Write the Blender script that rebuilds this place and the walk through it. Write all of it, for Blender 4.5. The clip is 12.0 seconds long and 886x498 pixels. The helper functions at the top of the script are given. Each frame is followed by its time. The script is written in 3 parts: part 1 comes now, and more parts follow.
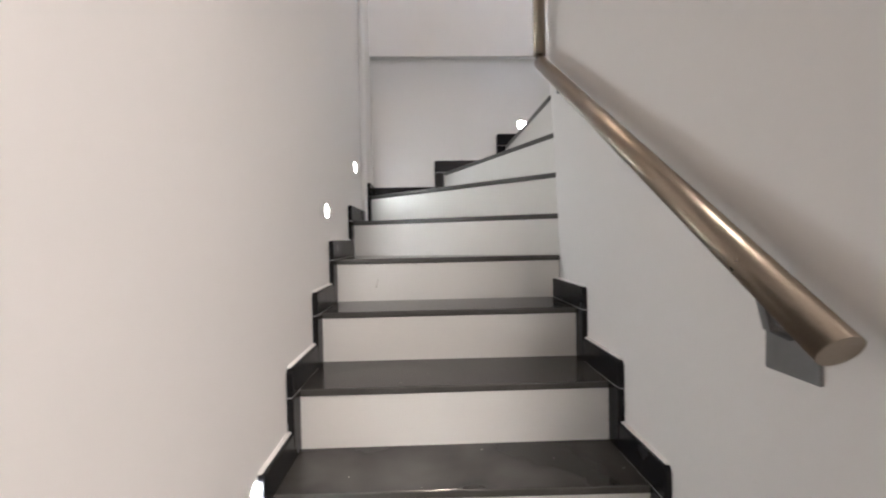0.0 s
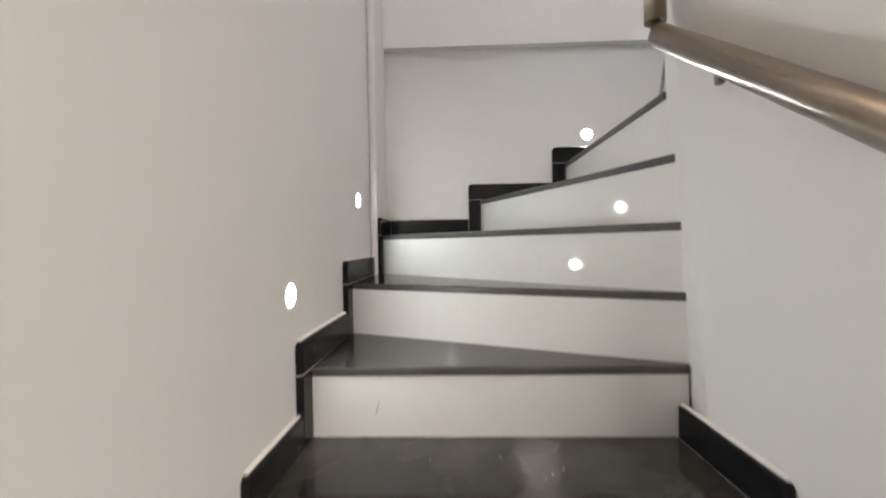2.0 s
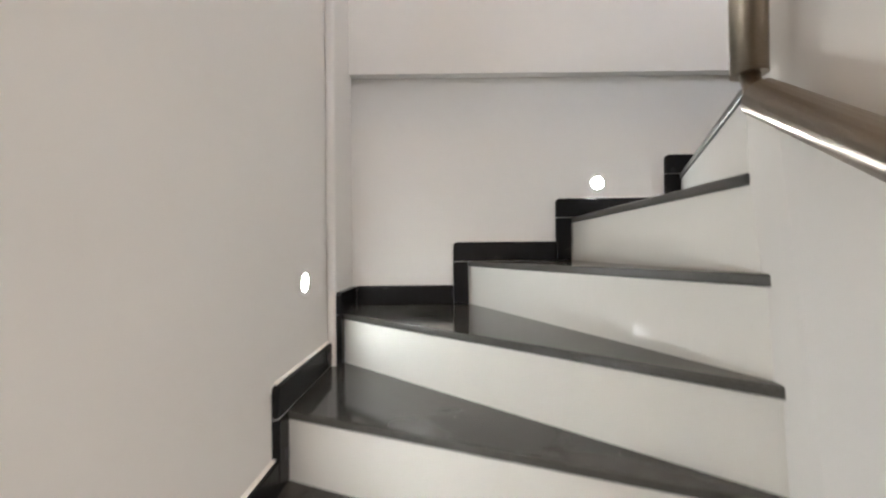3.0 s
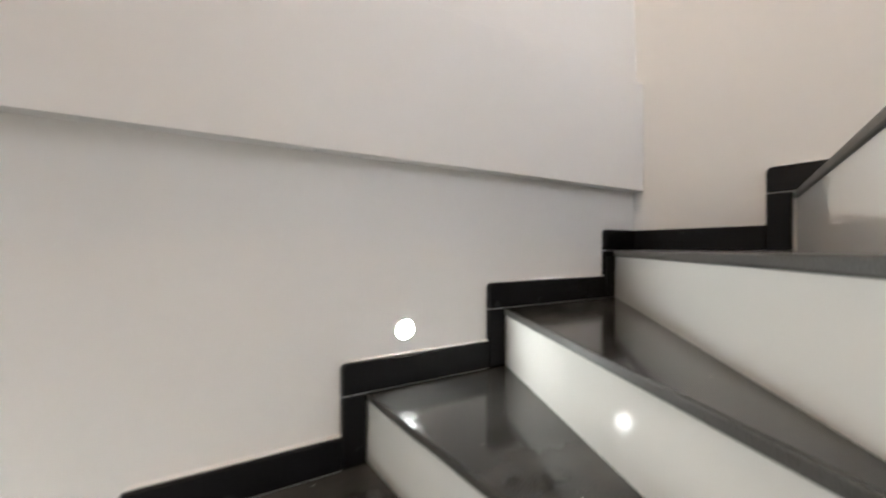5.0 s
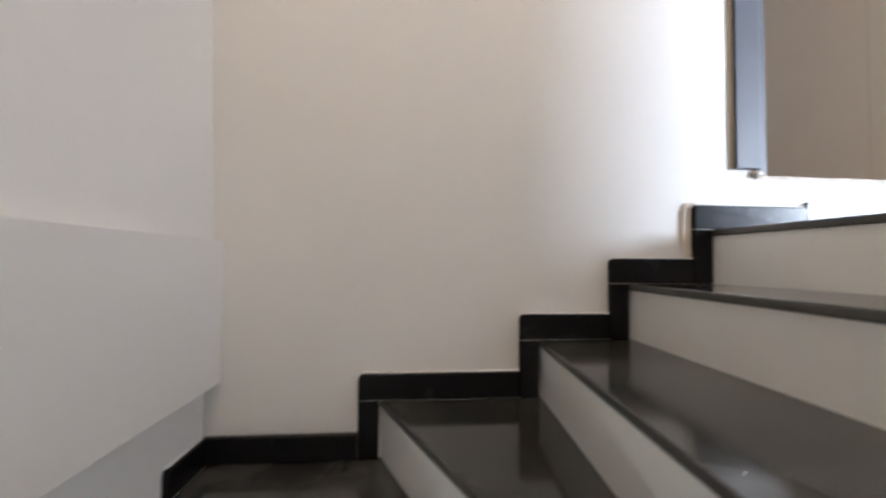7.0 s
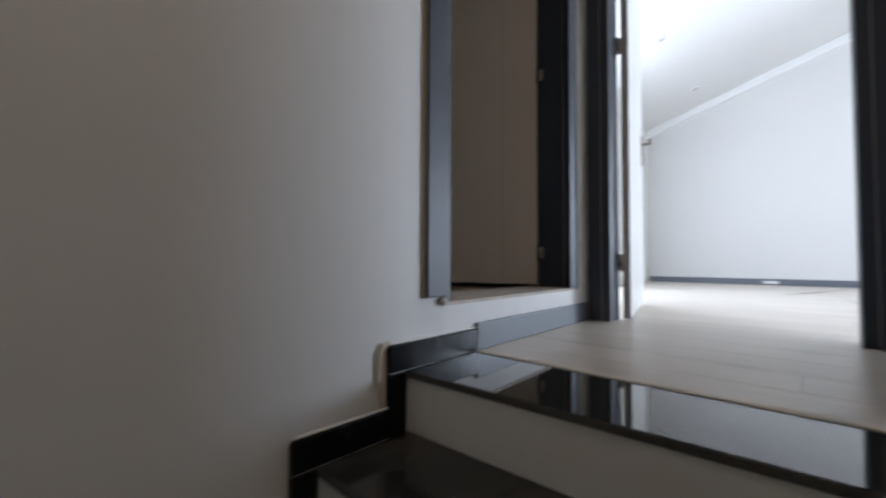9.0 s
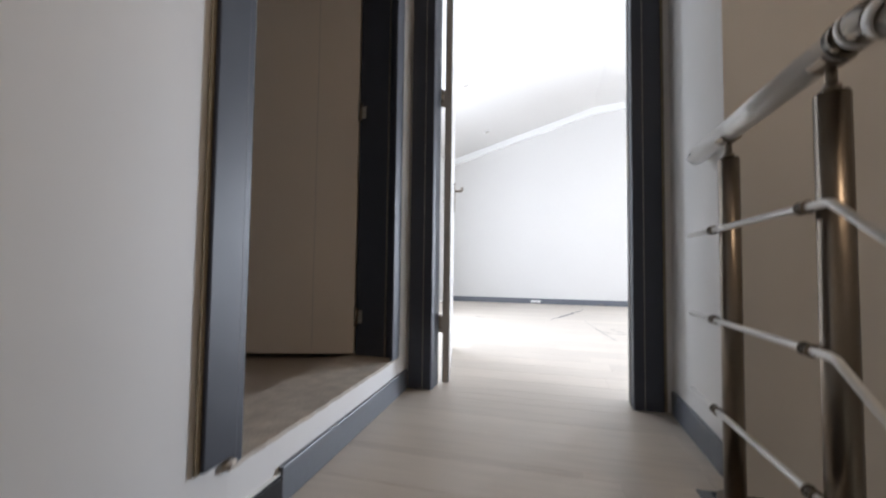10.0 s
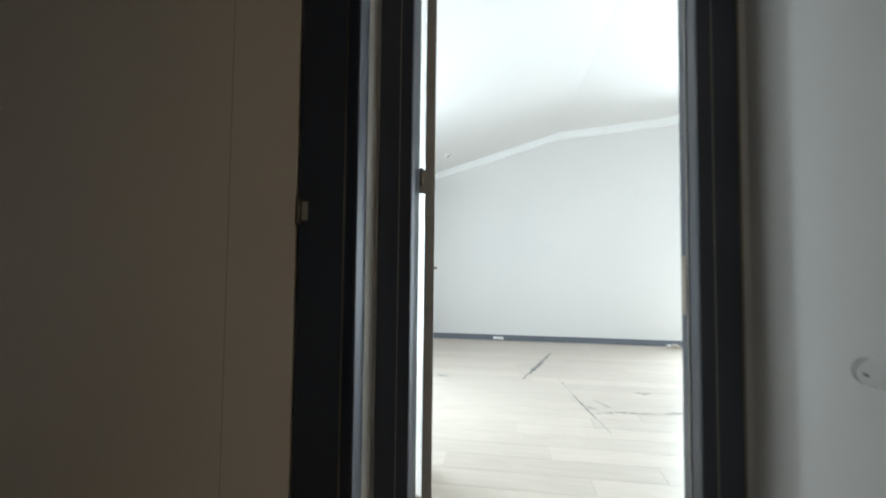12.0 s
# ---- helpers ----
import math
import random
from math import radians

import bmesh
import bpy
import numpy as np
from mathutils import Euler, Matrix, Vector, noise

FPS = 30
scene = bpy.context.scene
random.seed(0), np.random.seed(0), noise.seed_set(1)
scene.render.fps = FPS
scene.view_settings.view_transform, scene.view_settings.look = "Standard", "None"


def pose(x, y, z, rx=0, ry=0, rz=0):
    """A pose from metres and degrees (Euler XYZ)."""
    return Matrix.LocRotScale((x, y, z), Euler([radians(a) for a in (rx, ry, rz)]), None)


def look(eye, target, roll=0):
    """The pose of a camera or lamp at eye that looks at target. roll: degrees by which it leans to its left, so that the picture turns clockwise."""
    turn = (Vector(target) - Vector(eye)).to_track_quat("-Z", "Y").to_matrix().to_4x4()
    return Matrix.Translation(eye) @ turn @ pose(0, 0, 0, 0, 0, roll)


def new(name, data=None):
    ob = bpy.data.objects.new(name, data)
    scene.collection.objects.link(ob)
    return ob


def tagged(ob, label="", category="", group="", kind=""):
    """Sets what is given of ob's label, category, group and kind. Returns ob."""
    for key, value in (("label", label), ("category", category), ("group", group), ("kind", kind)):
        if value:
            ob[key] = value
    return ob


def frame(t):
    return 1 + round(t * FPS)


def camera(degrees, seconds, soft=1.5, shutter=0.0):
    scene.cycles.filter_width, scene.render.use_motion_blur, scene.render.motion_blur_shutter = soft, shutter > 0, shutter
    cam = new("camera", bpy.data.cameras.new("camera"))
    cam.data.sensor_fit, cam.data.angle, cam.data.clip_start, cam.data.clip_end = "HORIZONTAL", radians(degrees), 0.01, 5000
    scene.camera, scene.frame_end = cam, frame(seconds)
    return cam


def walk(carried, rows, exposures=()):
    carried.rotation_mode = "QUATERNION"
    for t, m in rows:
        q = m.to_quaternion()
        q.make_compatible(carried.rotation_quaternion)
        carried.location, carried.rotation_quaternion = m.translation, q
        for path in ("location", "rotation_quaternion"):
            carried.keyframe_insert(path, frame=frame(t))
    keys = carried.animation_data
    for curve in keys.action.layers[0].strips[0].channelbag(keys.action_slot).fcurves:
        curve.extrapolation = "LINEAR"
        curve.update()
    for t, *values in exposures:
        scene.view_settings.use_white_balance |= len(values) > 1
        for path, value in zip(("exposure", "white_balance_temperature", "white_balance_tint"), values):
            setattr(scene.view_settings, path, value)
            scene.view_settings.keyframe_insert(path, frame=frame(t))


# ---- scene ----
# ---------------------------------------------------------------- camera and walk
cam = camera(95.4, 12.0, soft=2.0, shutter=0.5)
PATH = [
    (0, (0.391, 0.166, 1.297), (0.466, 2.164, 1.252), -1.1),
    (0.5, (0.391, 0.194, 1.326), (0.3, 2.191, 1.262), -1.6),
    (1, (0.433, 0.37, 1.35), (0.34, 2.367, 1.286), -1.3),
    (1.5, (0.422, 0.626, 1.372), (0.344, 2.624, 1.338), -1.2),
    (2, (0.384, 0.843, 1.529), (0.314, 2.841, 1.506), -1.0),
    (2.5, (0.403, 1.048, 1.67), (0.343, 3.047, 1.655), -1.4),
    (2.7, (0.407, 1.121, 1.721), (0.354, 3.121, 1.729), -1.0),
    (4.3, (0.414, 1.693, 2.142), (0.94, 3.622, 2.13), -1.4),
    (4.5, (0.453, 1.762, 2.208), (1.095, 3.656, 2.207), -1.3),
    (5, (0.555, 1.935, 2.279), (1.626, 3.624, 2.281), 0.0),
    (5.5, (0.613, 2.029, 2.445), (1.985, 3.484, 2.463), -0.8),
    (6, (0.622, 2.12, 2.616), (2.371, 3.089, 2.668), -0.7),
    (6.5, (0.726, 2.268, 2.687), (2.701, 2.572, 2.764), -0.7),
    (6.7, (0.767, 2.303, 2.763), (2.763, 2.407, 2.844), -0.2),
    (8.3, (1.044, 2.172, 3.145), (2.756, 1.139, 3.132), 0.6),
    (8.5, (1.075, 2.155, 3.191), (2.72, 1.018, 3.229), 0.2),
    (9, (1.165, 2.11, 3.289), (2.535, 0.654, 3.355), 0.2),
    (9.5, (1.266, 1.997, 3.401), (2.136, 0.197, 3.481), 0.4),
    (10, (1.394, 1.883, 3.59), (1.928, -0.042, 3.681), 0.7),
    (10.5, (1.477, 1.868, 3.79), (1.749, -0.111, 3.877), 0.5),
    (11, (1.541, 1.723, 3.844), (1.753, -0.263, 3.94), 0.3),
    (11.3, (1.555, 1.581, 4.01), (1.765, -0.406, 4.101), 0.3),
    (11.5, (1.587, 1.5, 4.048), (1.801, -0.487, 4.137), 0.7),
    (12, (1.68, 1.307, 4.183), (1.964, -0.671, 4.266), 0.6),
]
EXPOSURES = [(0.0, 0.05, 5520, 13), (1.0, 0.05, 5540, 12), (2.0, 0.16, 5580, 10), (2.7, 0.25, 5700, 10), (5.0, 0.26, 5740, 10), (6.0, 0.15, 5720, 10), (6.5, -0.04, 5680, 10), (8.3, -1.66, 5520, 10), (9.0, -2.37, 5580, 9), (9.5, -2.27, 5850, 11), (10.0, -2.13, 5950, 11), (10.5, -2.1, 6000, 11), (11.0, -2.16, 5850, 3), (11.5, -2.4, 5850, 1), (12.0, -2.5, 5900, 0)]
walk(cam, [(t, look(eye, target, roll)) for t, eye, target, roll in PATH], EXPOSURES)

# ---------------------------------------------------------------- world and lights
world = bpy.data.worlds.new("World")
scene.world = world
world.use_nodes = True
wn = world.node_tree
sky = wn.nodes.new("ShaderNodeTexSky")
sky.sky_type, sky.sun_disc = "NISHITA", False
sky.sun_elevation, sky.sun_rotation = radians(48), radians(200)
wn.links.new(sky.outputs[0], wn.nodes["Background"].inputs[0])
wn.nodes["Background"].inputs[1].default_value = 0.12


def area_light(name, m, w, d, watts, colour, spread=180):
    li = bpy.data.lights.new(name, "AREA")
    li.shape, li.size, li.size_y, li.energy, li.color = "RECTANGLE", w, d, watts, colour
    li.spread = radians(spread)
    ob = new(name, li)
    ob.matrix_world = m
    return ob


HALL = (1.0, 0.81, 0.63)
WARM = (1.0, 0.72, 0.46)
DAY = (0.92, 0.955, 1.0)
area_light("hall_ceiling_lamp_light", pose(1.36, -0.9, 2.66), 0.9, 0.9, 82, HALL)
area_light("stairwell_lamp_light", pose(0.42, 2.15, 5.90), 0.16, 0.16, 32, WARM)
area_light("room_window_daylight", pose(3.42, -2.15, 4.25, 0, 90, 0), 2.0, 1.5, 560, DAY)
area_light("room_terrace_daylight", pose(-1.98, -5.50, 4.15, 90, 0, 0), 1.0, 2.0, 1180, DAY, 142)

# ---------------------------------------------------------------- materials
def material(name, colour, rough=0.6, metal=0.0, var=0.06, scale=6.0, fine=60.0, bump=0.05, bump_scale=120.0, coat=0.0, spec=0.5, grain=0.03):
    m = bpy.data.materials.new(name)
    m.use_nodes = True
    nt = m.node_tree
    b = nt.nodes["Principled BSDF"]
    co = nt.nodes.new("ShaderNodeTexCoord")
    n1 = nt.nodes.new("ShaderNodeTexNoise")
    n1.inputs["Scale"].default_value, n1.inputs["Detail"].default_value = scale, 4
    n2 = nt.nodes.new("ShaderNodeTexNoise")
    n2.inputs["Scale"].default_value, n2.inputs["Detail"].default_value = fine, 3
    for n in (n1, n2):
        nt.links.new(co.outputs["Object"], n.inputs["Vector"])
    mix = nt.nodes.new("ShaderNodeMix")
    mix.data_type = "RGBA"
    lo = [c * (1 - var) for c in colour]
    hi = [min(1, c * (1 + var)) for c in colour]
    mix.inputs["A"].default_value, mix.inputs["B"].default_value = (*lo, 1), (*hi, 1)
    nt.links.new(n1.outputs["Fac"], mix.inputs["Factor"])
    mix2 = nt.nodes.new("ShaderNodeMix")
    mix2.data_type, mix2.blend_type = "RGBA", "OVERLAY"
    mix2.inputs["Factor"].default_value = grain * 4
    nt.links.new(mix.outputs["Result"], mix2.inputs["A"])
    nt.links.new(n2.outputs["Fac"], mix2.inputs["B"])
    nt.links.new(mix2.outputs["Result"], b.inputs["Base Color"])
    r = nt.nodes.new("ShaderNodeMapRange")
    r.inputs["To Min"].default_value, r.inputs["To Max"].default_value = max(0.02, rough * 0.82), min(1, rough * 1.18)
    nt.links.new(n1.outputs["Fac"], r.inputs["Value"])
    nt.links.new(r.outputs["Result"], b.inputs["Roughness"])
    b.inputs["Metallic"].default_value = metal
    b.inputs["Specular IOR Level"].default_value = spec
    b.inputs["Coat Weight"].default_value = coat
    if bump:
        n3 = nt.nodes.new("ShaderNodeTexNoise")
        n3.inputs["Scale"].default_value, n3.inputs["Detail"].default_value = bump_scale, 2
        nt.links.new(co.outputs["Object"], n3.inputs["Vector"])
        bp = nt.nodes.new("ShaderNodeBump")
        bp.inputs["Strength"].default_value, bp.inputs["Distance"].default_value = bump, 0.004
        nt.links.new(n3.outputs["Fac"], bp.inputs["Height"])
        nt.links.new(bp.outputs["Normal"], b.inputs["Normal"])
    return m


def emitter(name, colour, strength):
    m = bpy.data.materials.new(name)
    m.use_nodes = True
    b = m.node_tree.nodes["Principled BSDF"]
    b.inputs["Base Color"].default_value = (0.8, 0.8, 0.8, 1)
    b.inputs["Emission Color"].default_value = (*colour, 1)
    b.inputs["Emission Strength"].default_value = strength
    return m


M_WALL = material("white_wall_paint", (0.80, 0.79, 0.775), 0.62, var=0.025, scale=1.3, fine=26, bump=0.05, bump_scale=70, grain=0.01)
M_ROOM = material("cream_room_paint", (0.69, 0.68, 0.665), 0.65, var=0.04, scale=0.9, fine=26, bump=0.05, bump_scale=60, grain=0.01)
M_CEIL = material("ceiling_paint", (0.84, 0.84, 0.83), 0.75, var=0.02, scale=1.5, bump=0.08, bump_scale=40, grain=0.01)
M_RISER = material("polished_white_riser_tile", (0.82, 0.815, 0.785), 0.035, var=0.03, scale=5, fine=240, bump=0.015, bump_scale=9, coat=0.0, spec=0.36, grain=0.015)
M_GRANITE = material("polished_black_granite", (0.026, 0.0255, 0.0245), 0.14, var=0.45, scale=7, fine=330, bump=0.02, bump_scale=14, coat=0.0, grain=0.12)


def dust(m, specks=0.0):
    """Wipe marks and dust specks over a polished stone."""
    nt = m.node_tree
    b = nt.nodes["Principled BSDF"]
    co = nt.nodes.new("ShaderNodeTexCoord")
    n = nt.nodes.new("ShaderNodeTexNoise")
    n.inputs["Scale"].default_value, n.inputs["Detail"].default_value, n.inputs["Distortion"].default_value = 3.6, 3, 0.2
    nt.links.new(co.outputs["Object"], n.inputs["Vector"])
    r = nt.nodes.new("ShaderNodeMapRange")
    r.inputs["From Min"].default_value, r.inputs["From Max"].default_value = 0.30, 0.75
    r.inputs["To Min"].default_value, r.inputs["To Max"].default_value = 0.10, 0.15
    nt.links.new(n.outputs["Fac"], r.inputs["Value"])
    nt.links.new(r.outputs["Result"], b.inputs["Roughness"])
    old = b.inputs["Base Color"].links[0].from_socket
    mx = nt.nodes.new("ShaderNodeMix")
    mx.data_type = "RGBA"
    mx.inputs["B"].default_value = (0.25, 0.245, 0.23, 1)
    f = nt.nodes.new("ShaderNodeMapRange")
    f.inputs["From Min"].default_value, f.inputs["From Max"].default_value = 0.40, 0.75
    f.inputs["To Min"].default_value, f.inputs["To Max"].default_value = 0.0, 0.25
    nt.links.new(n.outputs["Fac"], f.inputs["Value"])
    nt.links.new(f.outputs["Result"], mx.inputs["Factor"])
    nt.links.new(old, mx.inputs["A"])
    v = nt.nodes.new("ShaderNodeTexVoronoi")
    v.inputs["Scale"].default_value, v.inputs["Randomness"].default_value = 16, 1.0
    nt.links.new(co.outputs["Object"], v.inputs["Vector"])
    lt = nt.nodes.new("ShaderNodeMath")
    lt.operation = "LESS_THAN"
    lt.inputs[1].default_value = specks
    nt.links.new(v.outputs["Distance"], lt.inputs[0])
    m2 = nt.nodes.new("ShaderNodeMix")
    m2.data_type = "RGBA"
    m2.inputs["B"].default_value = (0.42, 0.40, 0.37, 1)
    nt.links.new(lt.outputs[0], m2.inputs["Factor"])
    nt.links.new(mx.outputs["Result"], m2.inputs["A"])
    nt.links.new(m2.outputs["Result"], b.inputs["Base Color"])


dust(M_GRANITE, 0.035)
M_POLISH = material("freshly_polished_granite", (0.030, 0.031, 0.030), 0.05, var=0.35, scale=6, fine=330, bump=0.012, bump_scale=8, coat=0.35, spec=0.6, grain=0.1)
M_STRIP = material("beige_edging_strip", (0.74, 0.68, 0.59), 0.55, var=0.12, scale=22, fine=120, bump=0.2, bump_scale=70)
M_NOSE = material("honed_granite_edge", (0.068, 0.066, 0.061), 0.42, var=0.35, scale=9, fine=260, bump=0.06, bump_scale=60, grain=0.12)
M_SKIRT = material("black_granite_skirting", (0.010, 0.010, 0.011), 0.26, var=0.3, scale=11, fine=330, bump=0.02, bump_scale=20, grain=0.1, spec=0.19)
M_GROUT = material("pale_grout", (0.55, 0.53, 0.50), 0.9, var=0.1, scale=30)
M_STEEL = material("brushed_stainless_steel", (0.27, 0.232, 0.19), 0.30, 1.0, var=0.05, scale=20, fine=300, bump=0.03, bump_scale=300)
M_BRONZE = material("satin_bronze_rail", (0.33, 0.28, 0.22), 0.30, 1.0, var=0.05, scale=14, fine=300, bump=0.02, bump_scale=300)
M_FILM = material("film_wrapped_steel", (0.86, 0.855, 0.84), 0.34, 0.25, var=0.02, scale=5, fine=200, bump=0.015, bump_scale=150, grain=0.01)
M_ELBOW = material("dark_polished_elbow", (0.12, 0.10, 0.078), 0.24, 1.0, var=0.05, scale=20)
M_PLATE = material("grey_bracket_metal", (0.20, 0.20, 0.20), 0.4, 0.7, var=0.08)
M_TRIM = material("anthracite_door_trim", (0.036, 0.041, 0.058), 0.47, var=0.03, scale=3, fine=90, bump=0.008, bump_scale=160, grain=0.005)
M_BB = material("grey_baseboard", (0.125, 0.137, 0.162), 0.4, var=0.06, scale=10, bump=0.03)
M_LEAF = material("cream_door_laminate", (0.74, 0.66, 0.565), 0.33, var=0.03, scale=3, fine=140, bump=0.04, bump_scale=200)
M_LEAFW = material("white_door_laminate", (0.78, 0.77, 0.75), 0.35, var=0.02, scale=3, fine=140, bump=0.03, bump_scale=200)
M_EDGE = material("greige_door_edge", (0.42, 0.40, 0.37), 0.5, var=0.05, scale=20)
M_SILL = material("unfinished_marble_sill", (0.52, 0.465, 0.40), 0.65, var=0.42, scale=17, fine=120, bump=0.25, bump_scale=60, grain=0.08)
M_PLASTER = material("rough_filler_plaster", (0.63, 0.57, 0.50), 0.85, var=0.16, scale=18, fine=90, bump=0.35, bump_scale=45, grain=0.04)
M_FOAM = material("yellow_mounting_foam", (0.30, 0.25, 0.17), 0.9, var=0.2, scale=60, bump=0.5, bump_scale=90)
M_WHITE = material("white_plastic", (0.80, 0.80, 0.79), 0.35, var=0.02, scale=20, bump=0.02)
M_DUST = material("dark_scuff", (0.24, 0.23, 0.225), 0.8, var=0.4, scale=30)
M_GLOW = emitter("step_light_glow", (1.0, 0.96, 0.82), 245)
M_LAMP = emitter("lamp_glow", (1.0, 0.82, 0.62), 6)


def wood_material(name, base):
    m = material(name, base, 0.34, var=0.10, scale=2, fine=40, bump=0.05, bump_scale=80)
    nt = m.node_tree
    b = nt.nodes["Principled BSDF"]
    co = nt.nodes.new("ShaderNodeTexCoord")
    mp = nt.nodes.new("ShaderNodeMapping")
    mp.inputs["Scale"].default_value = (3.0, 34.0, 10.0)
    oi = nt.nodes.new("ShaderNodeObjectInfo")
    ad = nt.nodes.new("ShaderNodeVectorMath")
    cb = nt.nodes.new("ShaderNodeCombineXYZ")
    ml = nt.nodes.new("ShaderNodeMath")
    ml.operation = "MULTIPLY"
    ml.inputs[1].default_value = 37.0
    nt.links.new(oi.outputs["Random"], ml.inputs[0])
    nt.links.new(ml.outputs[0], cb.inputs[0])
    nt.links.new(co.outputs["Object"], mp.inputs["Vector"])
    nt.links.new(mp.outputs[0], ad.inputs[0])
    nt.links.new(cb.outputs[0], ad.inputs[1])
    nz = nt.nodes.new("ShaderNodeTexNoise")
    nz.inputs["Scale"].default_value, nz.inputs["Detail"].default_value, nz.inputs["Distortion"].default_value = 1.0, 6, 0.6
    nt.links.new(ad.outputs[0], nz.inputs["Vector"])
    rp = nt.nodes.new("ShaderNodeValToRGB")
    rp.color_ramp.elements[0].position, rp.color_ramp.elements[1].position = 0.25, 0.75
    rp.color_ramp.elements[0].color = (*[c * 0.91 for c in base], 1)
    rp.color_ramp.elements[1].color = (*[min(1, c * 1.06) for c in base], 1)
    nt.links.new(nz.outputs["Fac"], rp.inputs["Fac"])
    hs = nt.nodes.new("ShaderNodeHueSaturation")
    mr = nt.nodes.new("ShaderNodeMapRange")
    mr.inputs["To Min"].default_value, mr.inputs["To Max"].default_value = 0.93, 1.05
    nt.links.new(oi.outputs["Random"], mr.inputs["Value"])
    nt.links.new(mr.outputs[0], hs.inputs["Value"])
    nt.links.new(rp.outputs["Color"], hs.inputs["Color"])
    nt.links.new(hs.outputs["Color"], b.inputs["Base Color"])
    return m


M_WOOD = wood_material("pale_oak_laminate", (0.615, 0.55, 0.475))
# darker copy of the oak: the side room's shade is put into its colour
M_WOOD_SHADE = wood_material("shaded_oak_laminate", (0.44, 0.375, 0.31))

# ---------------------------------------------------------------- mesh helpers
def link(name, bm, mat, parent=None, label="", smooth=False):
    me = bpy.data.meshes.new(name)
    bm.normal_update()
    bm.to_mesh(me)
    bm.free()
    me.materials.append(mat)
    if smooth:
        for p in me.polygons:
            p.use_smooth = True
    ob = new(name, me)
    if parent is not None:
        ob.parent = parent
    if label:
        ob["label"] = label
    return ob


def part(name, bm, mat, parent, label="", smooth=False):
    return link(name, bm, mat, parent, label, smooth)


def empty(name, label, category, group="", kind=""):
    return tagged(new(name), label, category, group, kind)


def box(x0, x1, y0, y1, z0, z1, bm=None, bevel=0.0):
    own = bmesh.new()
    m = Matrix.Translation(((x0 + x1) / 2, (y0 + y1) / 2, (z0 + z1) / 2)) @ Matrix.Diagonal((abs(x1 - x0), abs(y1 - y0), abs(z1 - z0), 1))
    bmesh.ops.create_cube(own, size=1.0, matrix=m)
    if bevel:
        bmesh.ops.bevel(own, geom=own.edges[:], offset=bevel, segments=2, affect="EDGES", profile=0.5)
    if bm is None:
        return own
    me = bpy.data.meshes.new("tmp")
    own.to_mesh(me)
    own.free()
    bm.from_mesh(me)
    bpy.data.meshes.remove(me)
    return bm


def prism(points, z0, z1, bevel=0.0):
    """An upright prism on a plan outline."""
    bm = bmesh.new()
    low = [bm.verts.new((x, y, z0)) for x, y in points]
    top = [bm.verts.new((x, y, z1)) for x, y in points]
    bm.faces.new(top)
    bm.faces.new(low[::-1])
    n = len(points)
    for i in range(n):
        bm.faces.new((low[i], low[(i + 1) % n], top[(i + 1) % n], top[i]))
    bmesh.ops.recalc_face_normals(bm, faces=bm.faces[:])
    if bevel:
        bmesh.ops.bevel(bm, geom=bm.edges[:], offset=bevel, segments=2, affect="EDGES", profile=0.5)
    return bm


def leaning_prism(low, top, levels):
    """An upright block whose outline changes from low to top between its second and third level."""
    bm = bmesh.new()
    rings = [[bm.verts.new((x, y, z)) for x, y in pts] for pts, z in zip((low, low, top), levels)]
    n = len(low)
    for a, b in zip(rings, rings[1:]):
        for i in range(n):
            bm.faces.new((a[i], a[(i + 1) % n], b[(i + 1) % n], b[i]))
    bm.faces.new(rings[0][::-1])
    bm.faces.new(rings[-1])
    bmesh.ops.recalc_face_normals(bm, faces=bm.faces[:])
    return bm


def profile_x(points, x0, x1):
    """A solid from an outline in y and z, from x0 to x1."""
    bm = bmesh.new()
    a = [bm.verts.new((x0, y, z)) for y, z in points]
    b = [bm.verts.new((x1, y, z)) for y, z in points]
    bm.faces.new(a)
    bm.faces.new(b[::-1])
    n = len(points)
    for i in range(n):
        bm.faces.new((a[i], b[i], b[(i + 1) % n], a[(i + 1) % n]))
    bmesh.ops.recalc_face_normals(bm, faces=bm.faces[:])
    return bm


def tube(points, r, seg=16, bm=None, cap=True):
    """A round bar along a line of points."""
    bm = bm or bmesh.new()
    pts = [Vector(p) for p in points]
    rings = []
    ref = None
    for i, p in enumerate(pts):
        d = (pts[min(i + 1, len(pts) - 1)] - pts[max(i - 1, 0)]).normalized()
        if ref is None:
            ref = d.orthogonal().normalized()
        ref = (ref - d * ref.dot(d)).normalized()
        side = d.cross(ref)
        stretch = 1.0
        if 0 < i < len(pts) - 1:
            a, b = (p - pts[i - 1]).normalized(), (pts[i + 1] - p).normalized()
            stretch = 1.0 / max(0.5, math.cos(a.angle(b, 0) / 2))
        rings.append([bm.verts.new(p + (ref * math.cos(t) + side * math.sin(t)) * r * stretch) for t in [2 * math.pi * k / seg for k in range(seg)]])
    for a, b in zip(rings, rings[1:]):
        for k in range(seg):
            bm.faces.new((a[k], a[(k + 1) % seg], b[(k + 1) % seg], b[k]))
    if cap:
        bm.faces.new(rings[0][::-1])
        bm.faces.new(rings[-1])
    bmesh.ops.recalc_face_normals(bm, faces=bm.faces[:])
    return bm


def smooth_sides(ob):
    """Round sides shaded smooth, flat ends kept flat."""
    for p in ob.data.polygons:
        p.use_smooth = len(p.vertices) == 4
    return ob


